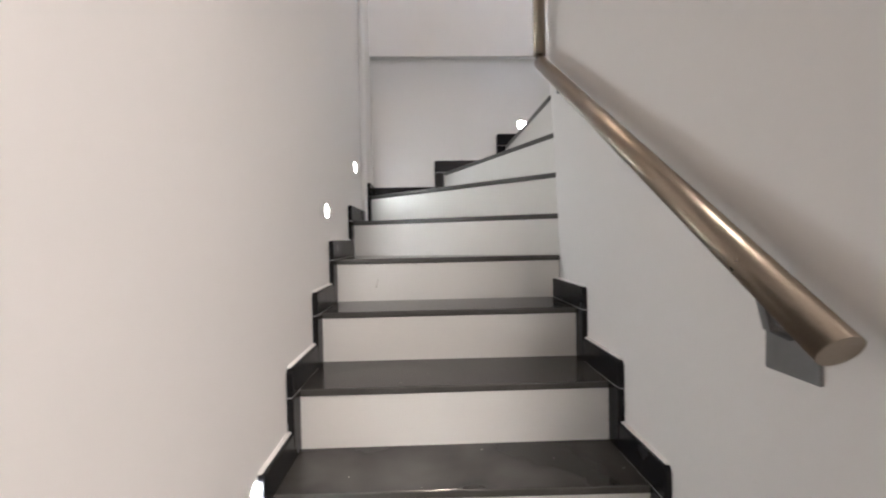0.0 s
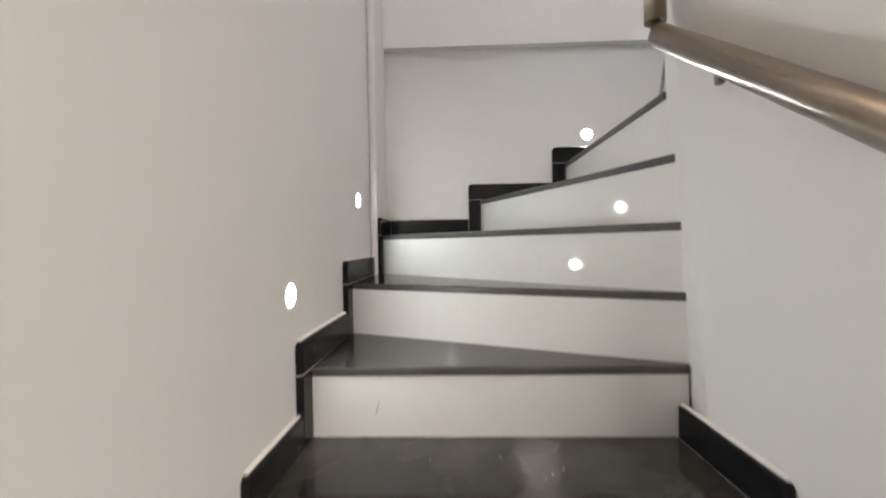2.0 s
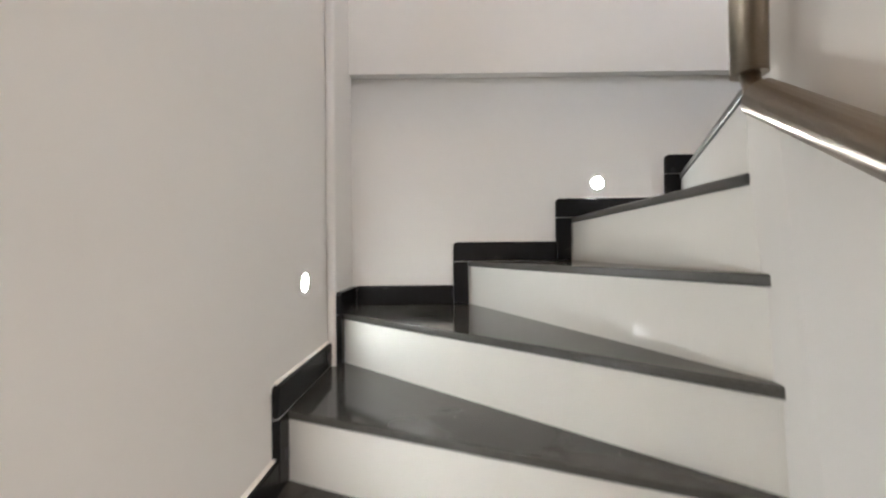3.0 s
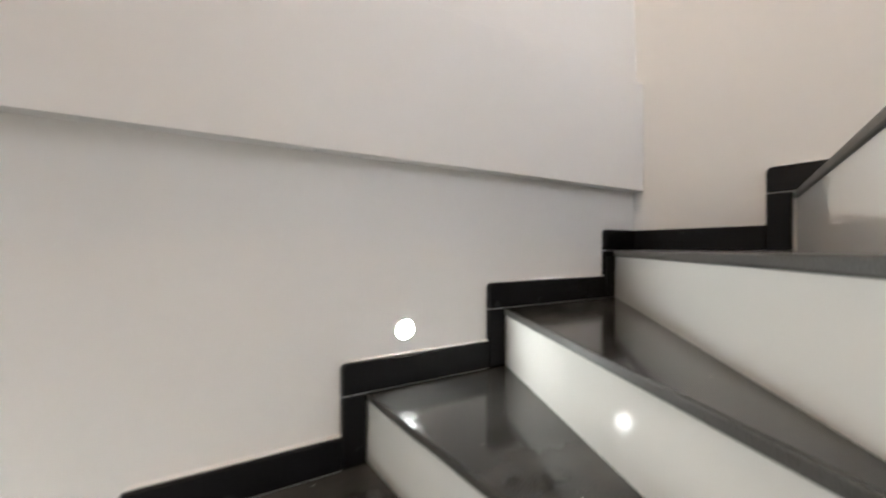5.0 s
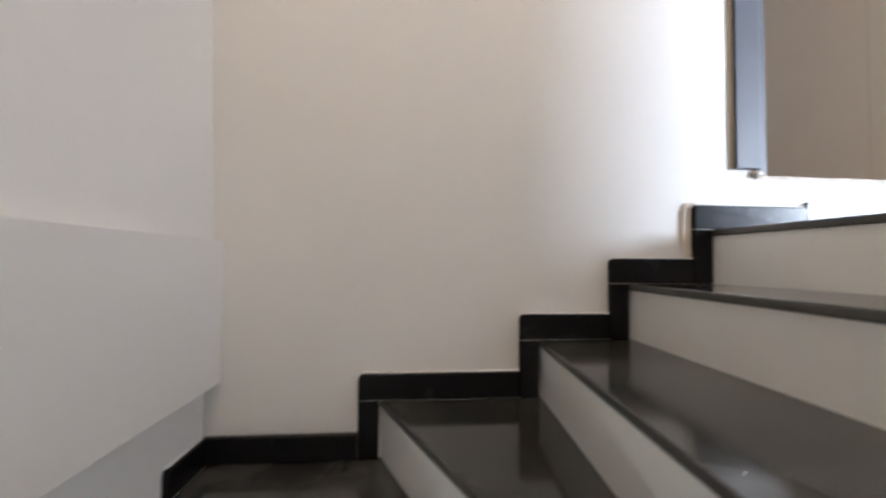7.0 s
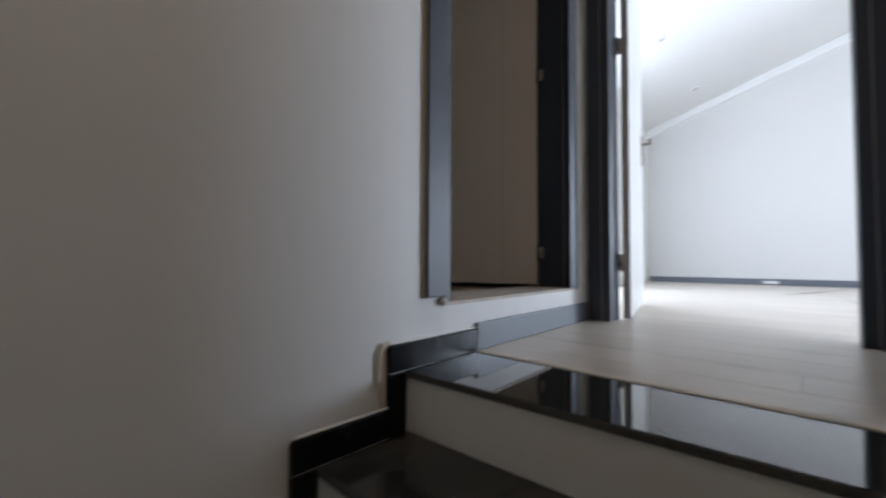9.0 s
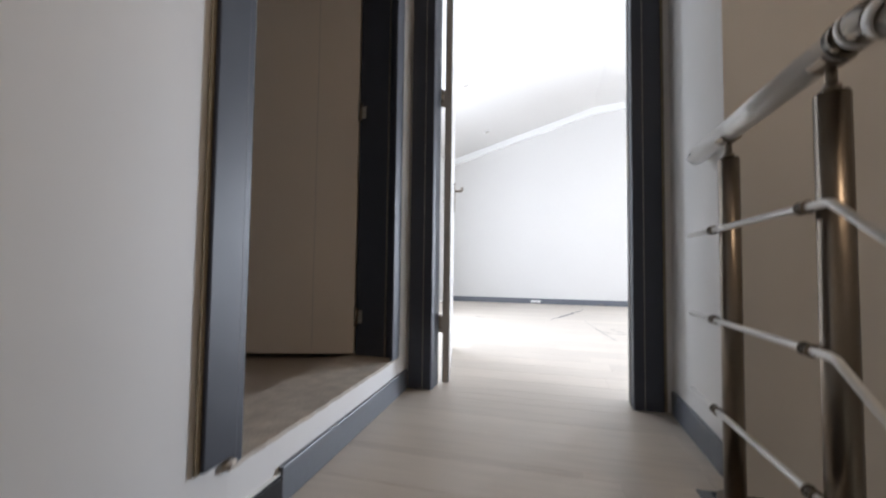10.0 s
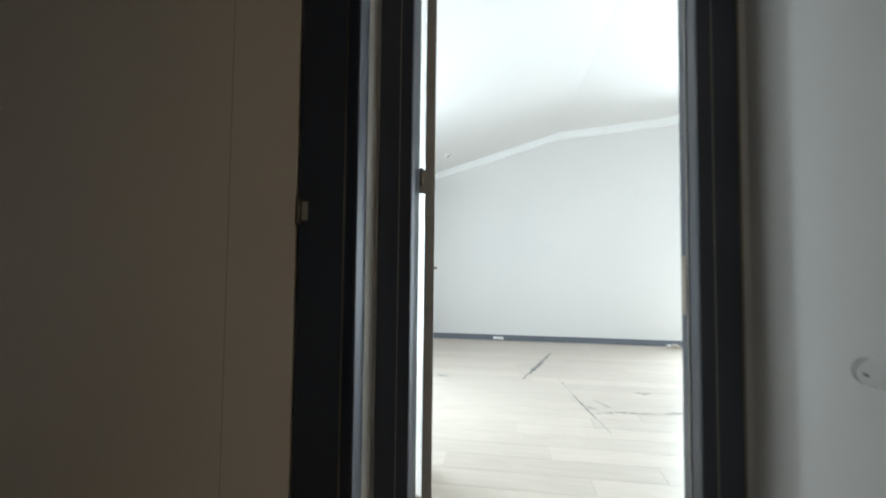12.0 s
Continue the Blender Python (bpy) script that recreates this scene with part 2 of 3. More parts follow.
def rounded_strip(u0, u1, z0, z1, r=0.016):
    """Outline of a strip with its upper leading corner rounded; u0 is the leading end."""
    s = 1 if u1 > u0 else -1
    pts = [(u0, z0), (u1, z0), (u1, z1)]
    for k in range(5):
        a = math.pi / 2 * k / 4
        pts.append((u0 + s * r * (1 - math.sin(a)), z1 - r * (1 - math.cos(a))))
    return pts


def slab_on(plane, at, out, pts, thick):
    """A flat piece on an upright plane ('x' or 'y' = at) that stands out by thick towards out."""
    bm = bmesh.new()
    def v(u, z, d):
        return bm.verts.new((at + out * d, u, z)) if plane == "x" else bm.verts.new((u, at + out * d, z))
    a = [v(u, z, 0.0) for u, z in pts]
    b = [v(u, z, thick) for u, z in pts]
    bm.faces.new(a)
    front = bm.faces.new(b)
    n = len(pts)
    for i in range(n):
        bm.faces.new((a[i], a[(i + 1) % n], b[(i + 1) % n], b[i]))
    bmesh.ops.recalc_face_normals(bm, faces=bm.faces[:])
    bmesh.ops.bevel(bm, geom=list(front.edges), offset=0.0025, segments=1, affect="EDGES")
    return bm


# ---------------------------------------------------------------- the plan
H = 0.175


def zt(k):
    return (k + 3) * H


FLOOR = zt(-2)
TOP = zt(14)
XL, XC, XC2, XM = 0.0, 0.928, 1.035, 2.065
YB, YBEAM, YUP = 2.892, 2.848, 2.877
BEAM0, BEAM1 = 2.508, 2.926
PIER, PIERY = 0.032, 2.622
Y0 = 0.535
CORE_END = 1.945
YD = -0.09
XW1, YW = 0.90, 0.50
ROOF = 6.0
# nosing ends: left (outer) and right (inner)
L = {-1: (0, 0.64), 0: (0, 0.89), 1: (0, 1.125), 2: (0, 1.328), 3: (0, 1.588), 4: (0, 1.835), 5: (0, 2.238), 6: (PIER, 2.675), 7: (0.508, YB), 8: (0.929, YB),
     9: (1.379, YB), 10: (1.930, YB), 11: (XM, 2.385), 12: (XM, 1.895), 13: (XM, 1.605), 14: (XM, 1.322)}
R = {-1: (XC, 0.64), 0: (XC, 0.89), 1: (XC, 1.10), 2: (XC, 1.318), 3: (XC, 1.573), 4: (0.942, 1.833), 5: (0.945, 1.846), 6: (0.944, 1.858), 7: (0.945, 1.876), 8: (0.938, 1.935),
     9: (0.955, 1.947), 10: (0.958, 1.938), 11: (1.02, 1.965), 12: (XC2, 1.965), 13: (XC2, 1.61), 14: (XC2, 1.287)}

# ---------------------------------------------------------------- structure
def structure(name, bm, mat, label, category):
    return tagged(link(name, bm, mat), label, category, kind="structure")


structure("floor_hall", box(-2.2, 2.4, -3.2, 0.64, FLOOR - 0.2, FLOOR), M_GRANITE, "polished dark stone floor of the lower hall", "floor")
structure("wall_left", box(-0.2, 0.0, 0.43, 3.3, FLOOR - 0.2, ROOF), M_WALL, "white painted plaster wall beside the lower stair flight", "wall")
structure("wall_pier", box(0.0, PIER, PIERY, YB, FLOOR, ROOF, bevel=0.010), M_WALL, "shallow white plaster pier in the stair corner", "wall")
structure("wall_back", box(0.0, XM + 0.05, YB, 3.3, FLOOR, BEAM0), M_WALL, "white painted wall behind the winding steps", "wall")
structure("beam_back", box(0.0, XM, YBEAM, 3.3, BEAM0 - 0.001, BEAM1, bevel=0.0012), M_WALL, "white plastered slab edge across the stair wall", "beam")
structure("wall_back_upper", profile_x([(YUP, BEAM1), (YUP + 0.10, ROOF), (3.3, ROOF), (3.3, BEAM1)], 0.0, XM + 0.05), M_WALL, "white upper wall above the slab edge", "wall")
# side wall with the opening of door 1
D1A, D1B, D1Z, D1T = 1.15, 0.05, 3.158, 5.42
sw = box(XM, 2.3, D1A, 3.29, FLOOR, ROOF)
box(XM, 2.3, YD, D1B, FLOOR, ROOF, sw)
box(XM, 2.3, D1B, D1A, FLOOR, D1Z - 0.012, sw)
box(XM, 2.3, D1B, D1A, D1T, ROOF, sw)
wall_side = structure("wall_side", sw, M_WALL, "white painted wall beside the upper flight with a door opening", "wall")
structure("wall_core", leaning_prism(
    [(XC, Y0), (XC2, Y0), (XC2, CORE_END - 0.02), (XC2 - 0.02, CORE_END), (XC + 0.040, CORE_END), (XC + 0.020, 1.838), (XC, 1.745)],
    [(XC, Y0), (XC2, Y0), (XC2, CORE_END - 0.02), (XC2 - 0.02, CORE_END), (XC + 0.036, CORE_END), (XC + 0.008, 1.935), (XC - 0.006, 1.876)], (FLOOR, 1.15, 2.20)), M_WALL, "white plaster wall between the two stair flights", "wall")
structure("wall_core_upper", profile_x([(Y0, 2.20), (1.92, 2.20), (1.92, 2.45), (1.29, 2.94), (Y0, 2.94)], XC + 0.001, XC2 - 0.001), M_WALL, "white sloping wall top under the railing", "wall")
structure("landing_slab", box(0.85, XM + 0.06, YD, 1.25, 2.70, TOP - 0.03), M_WALL, "concrete landing slab with white soffit", "slab")
structure("wall_landing_end", box(-0.2, XW1, YD - 0.1, YW, 2.72, ROOF), M_WALL, "white wall closing the stairwell beside the landing door", "wall")
# door wall with the opening of door 2
D2A, D2B, D2T = 1.06, 1.99, 5.36
YR = YD - 0.10
dw = box(XW1, D2A, YR, YD, TOP - 0.3, ROOF)
box(D2B, 2.3, YR, YD, TOP - 0.3, ROOF, dw)
box(D2A, D2B, YR, YD, D2T, ROOF, dw)
box(D2A, D2B, YR, YD, TOP - 0.3, TOP - 0.015, dw)
structure("wall_landing_door", dw, M_WALL, "white wall at the end of the landing with a doorway", "wall")
structure("ceiling_stairwell", box(-0.2, 2.3, YR, 3.3, ROOF, ROOF + 0.1), M_CEIL, "white ceiling above the stairwell", "ceiling")
# lower hall shell
structure("ceiling_hall", box(-2.4, 2.4, -3.2, Y0, 2.72, 2.80), M_CEIL, "white ceiling of the lower hall", "ceiling")
structure("wall_hall_left", box(-2.4, -2.2, -3.2, Y0 + 0.2, FLOOR - 0.2, 2.72), M_WALL, "white side wall of the lower hall", "wall")
structure("wall_hall_front", box(-2.2, -0.2, Y0, Y0 + 0.2, FLOOR - 0.2, 2.72), M_WALL, "white wall beside the stair foot", "wall")
structure("wall_hall_back", box(-2.2, 2.2, -3.4, -3.2, FLOOR - 0.2, 2.72), M_WALL, "white rear wall of the lower hall", "wall")
structure("wall_hall_right", box(2.2, 2.4, -3.2, Y0, FLOOR - 0.2, 2.72), M_WALL, "white wall of the lower hall", "wall")
structure("wall_hall_right_front", box(XC2, 2.2, Y0, Y0 + 0.2, FLOOR - 0.2, 2.72), M_WALL, "white wall closing the space below the landing", "wall")

# ---------------------------------------------------------------- staircase
stair = empty("staircase", "winding staircase with polished black granite treads and glossy white risers", "staircase")


def along(p, q, d):
    v = Vector((q[0] - p[0], q[1] - p[1])).normalized()
    return v * d


def shift(p, q, d):
    """The line from p to q moved d metres to its right-hand side as one climbs, away from the climber."""
    v = Vector((q[0] - p[0], q[1] - p[1])).normalized()
    n = Vector((-v.y, v.x)) * d
    return (p[0] + n.x, p[1] + n.y), (q[0] + n.x, q[1] + n.y)


for k in range(-1, 15):
    lk, rk = L[k], R[k]
    if k < 14:
        l2, r2 = shift(L[k + 1], R[k + 1], 0.03)
    else:
        l2, r2 = (XM, 0.982), (XC2, 0.982)
    outline = [lk, l2, r2, rk]
    if k in (7, 8, 9):
        outline = [lk, (l2[0], YB), r2, rk]
    if k == 6:
        outline = [lk, (PIER, YB), (l2[0], YB), r2, rk]
    if k == 10:
        outline = [lk, (XM, YB), l2, r2, rk]
    if k == 5:
        outline = [lk, (0, PIERY), (PIER, PIERY), (PIER, l2[1]), r2, rk]
    tread = part("tread", prism(outline, zt(k) - 0.021, zt(k), bevel=0.004), M_POLISH if k == 14 else M_GRANITE, stair)
    tread.data.materials.append(M_NOSE)
    for p in tread.data.polygons:
        p.material_index = 1 if p.normal.z < 0.9 else 0
    a, b = shift(lk, rk, 0.006)
    c, d = shift(lk, rk, 0.035)
    if 5 <= k <= 9:
        into = along(lk, rk, 0.022)
        b, d = (b[0] + into.x, b[1] + into.y), (d[0] + into.x, d[1] + into.y)
    part("riser", prism([a, c, d, b], zt(k - 1) - 0.0, zt(k) - 0.0215), M_RISER, stair, "glossy white tiled riser")

part("scratch", slab_on("y", 1.8405, -1, [(0.172, 1.105), (0.175, 1.104), (0.184, 1.138), (0.181, 1.140)], 0.0008), M_GROUT, stair, "faint grey scratch on a riser")

# ---------------------------------------------------------------- stone skirting along the steps
SK_H, SK_T, SK_W = 0.078, 0.018, 0.062


def skirting(plane, at, out, ks, coord, last, name_label):
    """Stepped skirting of separate stone pieces along one wall."""
    thing = empty("baseboard", name_label, "skirting", kind="structure")
    s = 1 if coord(ks[-1]) > coord(ks[0]) else -1
    g = 0.0018
    for i, k in enumerate(ks):
        u = coord(k)
        end = (coord(ks[i + 1]) - s * SK_W) if i + 1 < len(ks) else last
        part("skirting_stone", slab_on(plane, at, out, [(u - s * SK_W, zt(k - 1) + g), (u - s * 0.001, zt(k - 1) + g), (u - s * 0.001, zt(k) - g), (u - s * SK_W, zt(k) - g)], SK_T), M_SKIRT, thing)
        part("skirting_stone", slab_on(plane, at, out, rounded_strip(u - s * SK_W, end - s * 0.002, zt(k) + g, zt(k) + SK_H), SK_T), M_SKIRT, thing)
        part("plaster_bead", slab_on(plane, at, out, [(u - s * (SK_W - 0.010), zt(k) + SK_H + 0.0003), (end, zt(k) + SK_H + 0.0003), (end, zt(k) + SK_H + 0.0055), (u - s * (SK_W - 0.014), zt(k) + SK_H + 0.0055)], 0.011), M_WALL, thing, "thin white plaster bead")
        part("grout_line", slab_on(plane, at, out, [(u - s * (SK_W - 0.002), zt(k) - g), (end, zt(k) - g), (end, zt(k) + g), (u - s * (SK_W - 0.002), zt(k) + g)], SK_T - 0.003), M_GROUT, thing)
    return thing


skirting("x", XL, 1, [-1, 0, 1, 2, 3, 4, 5], lambda k: L[k][1], PIERY, "stepped black granite skirting along the lower flight")
skirting("x", XC, -1, [-1, 0, 1, 2, 3], lambda k: R[k][1], R[4][1], "stepped black granite skirting against the core wall")
skirting("y", YB, -1, [7, 8, 9, 10], lambda k: L[k][0], XM - SK_T, "stepped black granite skirting along the back wall")
side = skirting("x", XM, -1, [11, 12, 13, 14], lambda k: L[k][1], 0.972, "stepped black granite skirting along the upper flight")
part("skirting_stone", slab_on("x", XM, -1, [(YB, zt(10) + 0.002), (L[11][1] + SK_W + 0.002, zt(10) + 0.002), (L[11][1] + SK_W + 0.002, zt(10) + SK_H), (YB, zt(10) + SK_H)], SK_T), M_SKIRT, side)
pk = empty("baseboard", "black granite skirting around the plaster pier", "skirting", kind="structure")
part("skirting_stone", slab_on("x", PIER, 1, [(PIERY + 0.004, zt(5)), (2.675, zt(5)), (2.675, zt(6) - 0.002), (PIERY + 0.004, zt(6) - 0.002)], SK_T), M_SKIRT, pk)
part("skirting_stone", slab_on("x", PIER, 1, rounded_strip(PIERY + 0.004, YB - SK_T, zt(6) + 0.002, zt(6) + SK_H), SK_T), M_SKIRT, pk)
part("skirting_stone", slab_on("y", YB, -1, [(PIER + SK_T, zt(6)), (L[7][0] - SK_W - 0.002, zt(6)), (L[7][0] - SK_W - 0.002, zt(6) + SK_H), (PIER + SK_T, zt(6) + SK_H)], SK_T), M_SKIRT, pk)

# ---------------------------------------------------------------- step lights
def ring(r0, r1, depth, seg=28):
    """A flat ring standing out of a wall by depth."""
    bm = bmesh.new()
    loops = []
    for r, y in ((r0, 0.0), (r0, depth), (r1 - 0.001, depth), (r1, 0.0)):
        loops.append([bm.verts.new((r * math.cos(2 * math.pi * i / seg), y, r * math.sin(2 * math.pi * i / seg))) for i in range(seg)])
    for a, b in zip(loops, loops[1:]):
        for i in range(seg):
            bm.faces.new((a[i], a[(i + 1) % seg], b[(i + 1) % seg], b[i]))
    bmesh.ops.recalc_face_normals(bm, faces=bm.faces[:])
    return bm


def step_light(m):
    thing = empty("step_light", "small round recessed step light, lit, warm white", "wall light", "step lights along the stair")
    smooth_sides(part("frame", ring(0.0250, 0.0300, 0.0025), M_WHITE, thing, "thin white bezel"))
    smooth_sides(part("diffuser", tube([(0, 0.0, 0), (0, 0.0008, 0)], 0.0250, 28), M_GLOW, thing, "glowing diffuser"))
    thing.matrix_basis = m
    return thing


step_light(pose(0, 1.06, 0.745, 0, 0, -90))
step_light(pose(0, 1.752, 1.418, 0, 0, -90))
step_light(pose(0, 2.406, 1.705, 0, 0, -90))
step_light(pose(1.042, YB, 2.067, 0, 0, 180))

# ---------------------------------------------------------------- handrail on the core wall
hr = empty("handrail", "satin bronze round handrail on wall brackets, rising at the wall end", "handrail")
RX = 0.868
RY0, RZ0, RSL = 0.614, 1.158, 0.712
smooth_sides(part("rail", tube([(RX, RY0, RZ0), (RX, 1.812, RZ0 + RSL * (1.812 - RY0))], 0.0265, 24), M_BRONZE, hr))
smooth_sides(part("rail_joint", tube([(RX, 1.800, 1.998), (RX, 1.824, 2.022), (RX, 1.833, 2.058)], 0.013, 14), M_BRONZE, hr, "narrow joint between rail and riser"))
smooth_sides(part("rail_riser", tube([(RX, 1.833, 2.052), (RX, 1.833, 3.28)], 0.0245, 20), M_BRONZE, hr))
for y, full in ((0.737, True), (1.60, False)):
    zc = RZ0 + RSL * (y - RY0)
    if full:
        br = part("bracket", tube([(XC - 0.004, y, zc - 0.100), (RX + 0.022, y, zc - 0.085), (RX + 0.004, y, zc - 0.018)], 0.008, 10), M_PLATE, hr)
        part("wall_plate", box(XC - 0.006, XC, y - 0.045, y + 0.045, zc - 0.160, zc - 0.066, bevel=0.002), M_PLATE, br)
    else:
        part("bracket", box(RX - 0.006, RX + 0.006, y - 0.007, y + 0.007, zc - 0.048, zc - 0.022, bevel=0.002), M_PLATE, hr, "short square bracket stub")

# ---------------------------------------------------------------- landing floor
lf = empty("floor_landing", "pale oak laminate floor planks on the landing", "floor", kind="structure")
cap = tagged(link("railing_kerb", prism([(0.848, 0.567), (1.012, 0.567), (1.012, 1.287), (0.848, 1.287)], TOP - 0.03, TOP + 0.001, bevel=0.003), M_POLISH), "dark granite kerb stone under the railing posts", "kerb", kind="structure")

# ---------------------------------------------------------------- railing
rl = empty("railing", "stainless steel railing with round posts and three bars", "railing")
GX = 0.932


def smooth_part(name, bm, mat, parent, label=""):
    return smooth_sides(part(name, bm, mat, parent, label))


def saddle_plate(y, r0, r1, half=0.022, seg=10):
    """A short curved plate that cups the rail from below."""
    bm = bmesh.new()
    rows = []
    for i in range(seg + 1):
        a = math.radians(-90 - 50 + 100 * i / seg)
        rows.append([bm.verts.new((GX + r * math.cos(a), yy, HZ + r * math.sin(a))) for r, yy in ((r0, y - half), (r0, y + half), (r1, y + half), (r1, y - half))])
    for a, b in zip(rows, rows[1:]):
        for i in range(4):
            bm.faces.new((a[i], a[(i + 1) % 4], b[(i + 1) % 4], b[i]))
    bm.faces.new(rows[0])
    bm.faces.new(rows[-1][::-1])
    bmesh.ops.recalc_face_normals(bm, faces=bm.faces[:])
    return bm


SL = 0.60
HZ = 3.975
PY = (0.615, 1.045)
for y in PY:
    p = smooth_part("post", tube([(GX, y, TOP), (GX, y, 3.895)], 0.0255, 24), M_STEEL, rl)
    smooth_part("flange", tube([(GX, y, TOP + 0.001), (GX, y, TOP + 0.012)], 0.042, 24), M_STEEL, p)
    smooth_part("post_cap", tube([(GX, y, 3.8955), (GX, y, 3.899)], 0.0235, 24), M_ELBOW, p)
    smooth_part("saddle", tube([(GX, y, 3.8992), (GX, y, 3.912)], 0.0135, 16), M_STEEL, p, "polished neck under the rail")
    smooth_part("saddle", tube([(GX, y, 3.9122), (GX, y, 3.946)], 0.0085, 14), M_STEEL, p, "polished neck under the rail")
    part("saddle_plate", saddle_plate(y, 0.0295, 0.034), M_STEEL, p, "curved steel plate cupping the rail")
smooth_part("handrail", tube([(GX, 0.360, HZ), (GX, 1.075, HZ)], 0.0285, 24), M_FILM, rl, "satin pale steel rail under protective film")
smooth_part("rail_screw", tube([(GX + 0.0275, 0.386, HZ), (GX + 0.0300, 0.386, HZ)], 0.004, 10), M_PLATE, rl)
smooth_part("end_cap", tube([(GX, 0.352, HZ), (GX, 0.3605, HZ)], 0.0275, 24), M_PLATE, rl)
TURN, BEND = 0.5404, 0.10
EY, EZ = 1.120 + BEND * math.sin(TURN), HZ - BEND * (1 - math.cos(TURN))
smooth_part("sleeve", tube([(GX, 1.0755, HZ), (GX, 1.108, HZ)], 0.0310, 24), M_ELBOW, rl, "dark polished sleeve")
smooth_part("elbow", tube([(GX, 1.120 + BEND * math.sin(a), HZ - BEND * (1 - math.cos(a))) for a in [TURN * i / 7 for i in range(8)]], 0.0310, 24), M_ELBOW, rl, "dark polished elbow fitting")
smooth_part("collar", tube([(GX, 1.1082, HZ), (GX, 1.1198, HZ)], 0.0316, 24), M_FILM, rl, "bright steel collar")


def down_rail(d):
    """A point d metres down the sloping rail from the elbow."""
    return (GX, EY + d * math.cos(TURN), EZ - d * math.sin(TURN))


smooth_part("collar", tube([down_rail(0.0002), down_rail(0.022)], 0.0322, 24), M_FILM, rl, "bright steel collar")
smooth_part("handrail", tube([down_rail(0.0222), down_rail(0.80)], 0.0285, 24), M_STEEL, rl, "polished dark steel rail")
BX = GX + 0.032
for z in (3.704, 3.453, 3.205):
    smooth_part("bar", tube([(BX, 0.375, z), (BX, 1.080, z), (BX, 1.095, z - 0.003), (BX, 1.110, z - 0.012), (BX, 1.86, z - 0.012 - 0.75 * SL)], 0.0075, 12), M_FILM, rl)
    for y in (PY[0] - 0.030, PY[1] - 0.025):
        hold = smooth_part("bar_holder", tube([(BX, y - 0.009, z), (BX, y + 0.009, z)], 0.0115, 14), M_ELBOW, rl, "dark ringed bar holder")
        smooth_part("holder_ring", tube([(BX, y - 0.012, z), (BX, y - 0.0095, z)], 0.0122, 14), M_STEEL, hold)
        smooth_part("holder_ring", tube([(BX, y + 0.0095, z), (BX, y + 0.012, z)], 0.0122, 14), M_STEEL, hold)
        smooth_part("bar_pin", tube([(GX + 0.018, y, z), (BX, y, z)], 0.005, 8), M_PLATE, rl)

# ---------------------------------------------------------------- doors
def hinge(parent, x, y, z):
    smooth_part("hinge", tube([(x, y, z - 0.045), (x, y, z + 0.045)], 0.009, 10), M_STEEL, parent, "satin steel hinge")


def lever_handle(parent, m, mat=M_STEEL):
    pl = part("escutcheon", box(-0.02, 0.02, -0.004, 0.004, -0.11, 0.11, bevel=0.002), mat, parent, "narrow metal handle plate")
    pl.matrix_basis = m
    lv = smooth_part("lever", tube([(0, 0, 0.05), (0, -0.045, 0.05), (-0.012, -0.055, 0.05), (-0.115, -0.055, 0.05)], 0.0085, 10), mat, pl, "metal lever handle")
    return pl


# door 1, in the side wall, above a raised sill, open into the dark room
d1 = empty("door_1", "cream flush door in an anthracite frame, standing open inward", "door", kind="structure")
part("frame_trim", box(XM - 0.012, XM, 1.137, 1.230, 3.178, 5.50, bevel=0.004), M_TRIM, d1)
part("frame_trim", box(XM - 0.012, XM, 0.062, 0.158, D1Z, 5.50, bevel=0.004), M_TRIM, d1)
part("frame_trim", box(XM - 0.012, XM, 0.159, 1.136, D1T - 0.02, 5.50, bevel=0.004), M_TRIM, d1)
part("frame_lining", box(XM - 0.008, 2.315, D1A - 0.035, D1A, D1Z, D1T, bevel=0.003), M_TRIM, d1)
part("frame_lining", box(XM - 0.008, 2.275, D1B, 0.086, D1Z, D1T, bevel=0.003), M_TRIM, d1)
part("frame_lining", box(XM - 0.007, 2.27, 0.087, D1A - 0.036, D1T - 0.03, D1T, bevel=0.003), M_TRIM, d1)
part("door_stop", box(2.115, 2.122, 0.086, 0.091, D1Z, D1T - 0.03), M_STEEL, d1, "thin pale seal strip")
part("mounting_foam", box(XM - 0.004, XM + 0.001, 1.2305, 1.241, 3.178, 5.49), M_FOAM, d1, "strip of yellow mounting foam")
leaf = part("leaf", box(0, 0.93, -0.042, 0, D1Z + 0.010, D1T - 0.035, bevel=0.002), M_LEAF, d1, "plain cream door leaf")
leaf.matrix_basis = pose(2.332, 0.098, 0, 0, 0, 18)
part("groove", box(0.20, 0.202, -0.0005, 0.0006, D1Z + 0.03, D1T - 0.05), M_EDGE, leaf)
for z in (3.345, 4.355):
    hinge(leaf, -0.008, 0.004, z)
    part("hinge_plate", box(2.297, 2.330, 0.0862, 0.0892, z - 0.03, z + 0.03), M_EDGE, d1, "pale hinge plate")
lever_handle(leaf, pose(0.87, 0.004, D1Z + 1.03, 0, 0, 180))
rnd_sill = random.Random(12)
front = [(XM - 0.001 - rnd_sill.uniform(0.0, 0.006), D1B + (D1A - D1B) * i / 40) for i in range(41)]
sill = tagged(link("door_sill", prism(front + [(2.335, D1A), (2.335, D1B)], D1Z - 0.0115, D1Z), M_SILL), "rough dusty marble door sill above the landing", "sill", kind="structure")
lump = bmesh.new()
bmesh.ops.create_icosphere(lump, subdivisions=3, radius=1.0)
for v in lump.verts:
    v.co *= 0.88 + 0.24 * noise.noise(v.co * 1.9)
    v.co = Vector((XM - 0.004 + v.co.x * 0.013, 1.152 + v.co.y * 0.020, 3.163 + v.co.z * 0.014))
mortar = tagged(link("mortar_lump", lump, M_SILL, smooth=True), "small lump of grey mortar beside the door sill", "mortar")

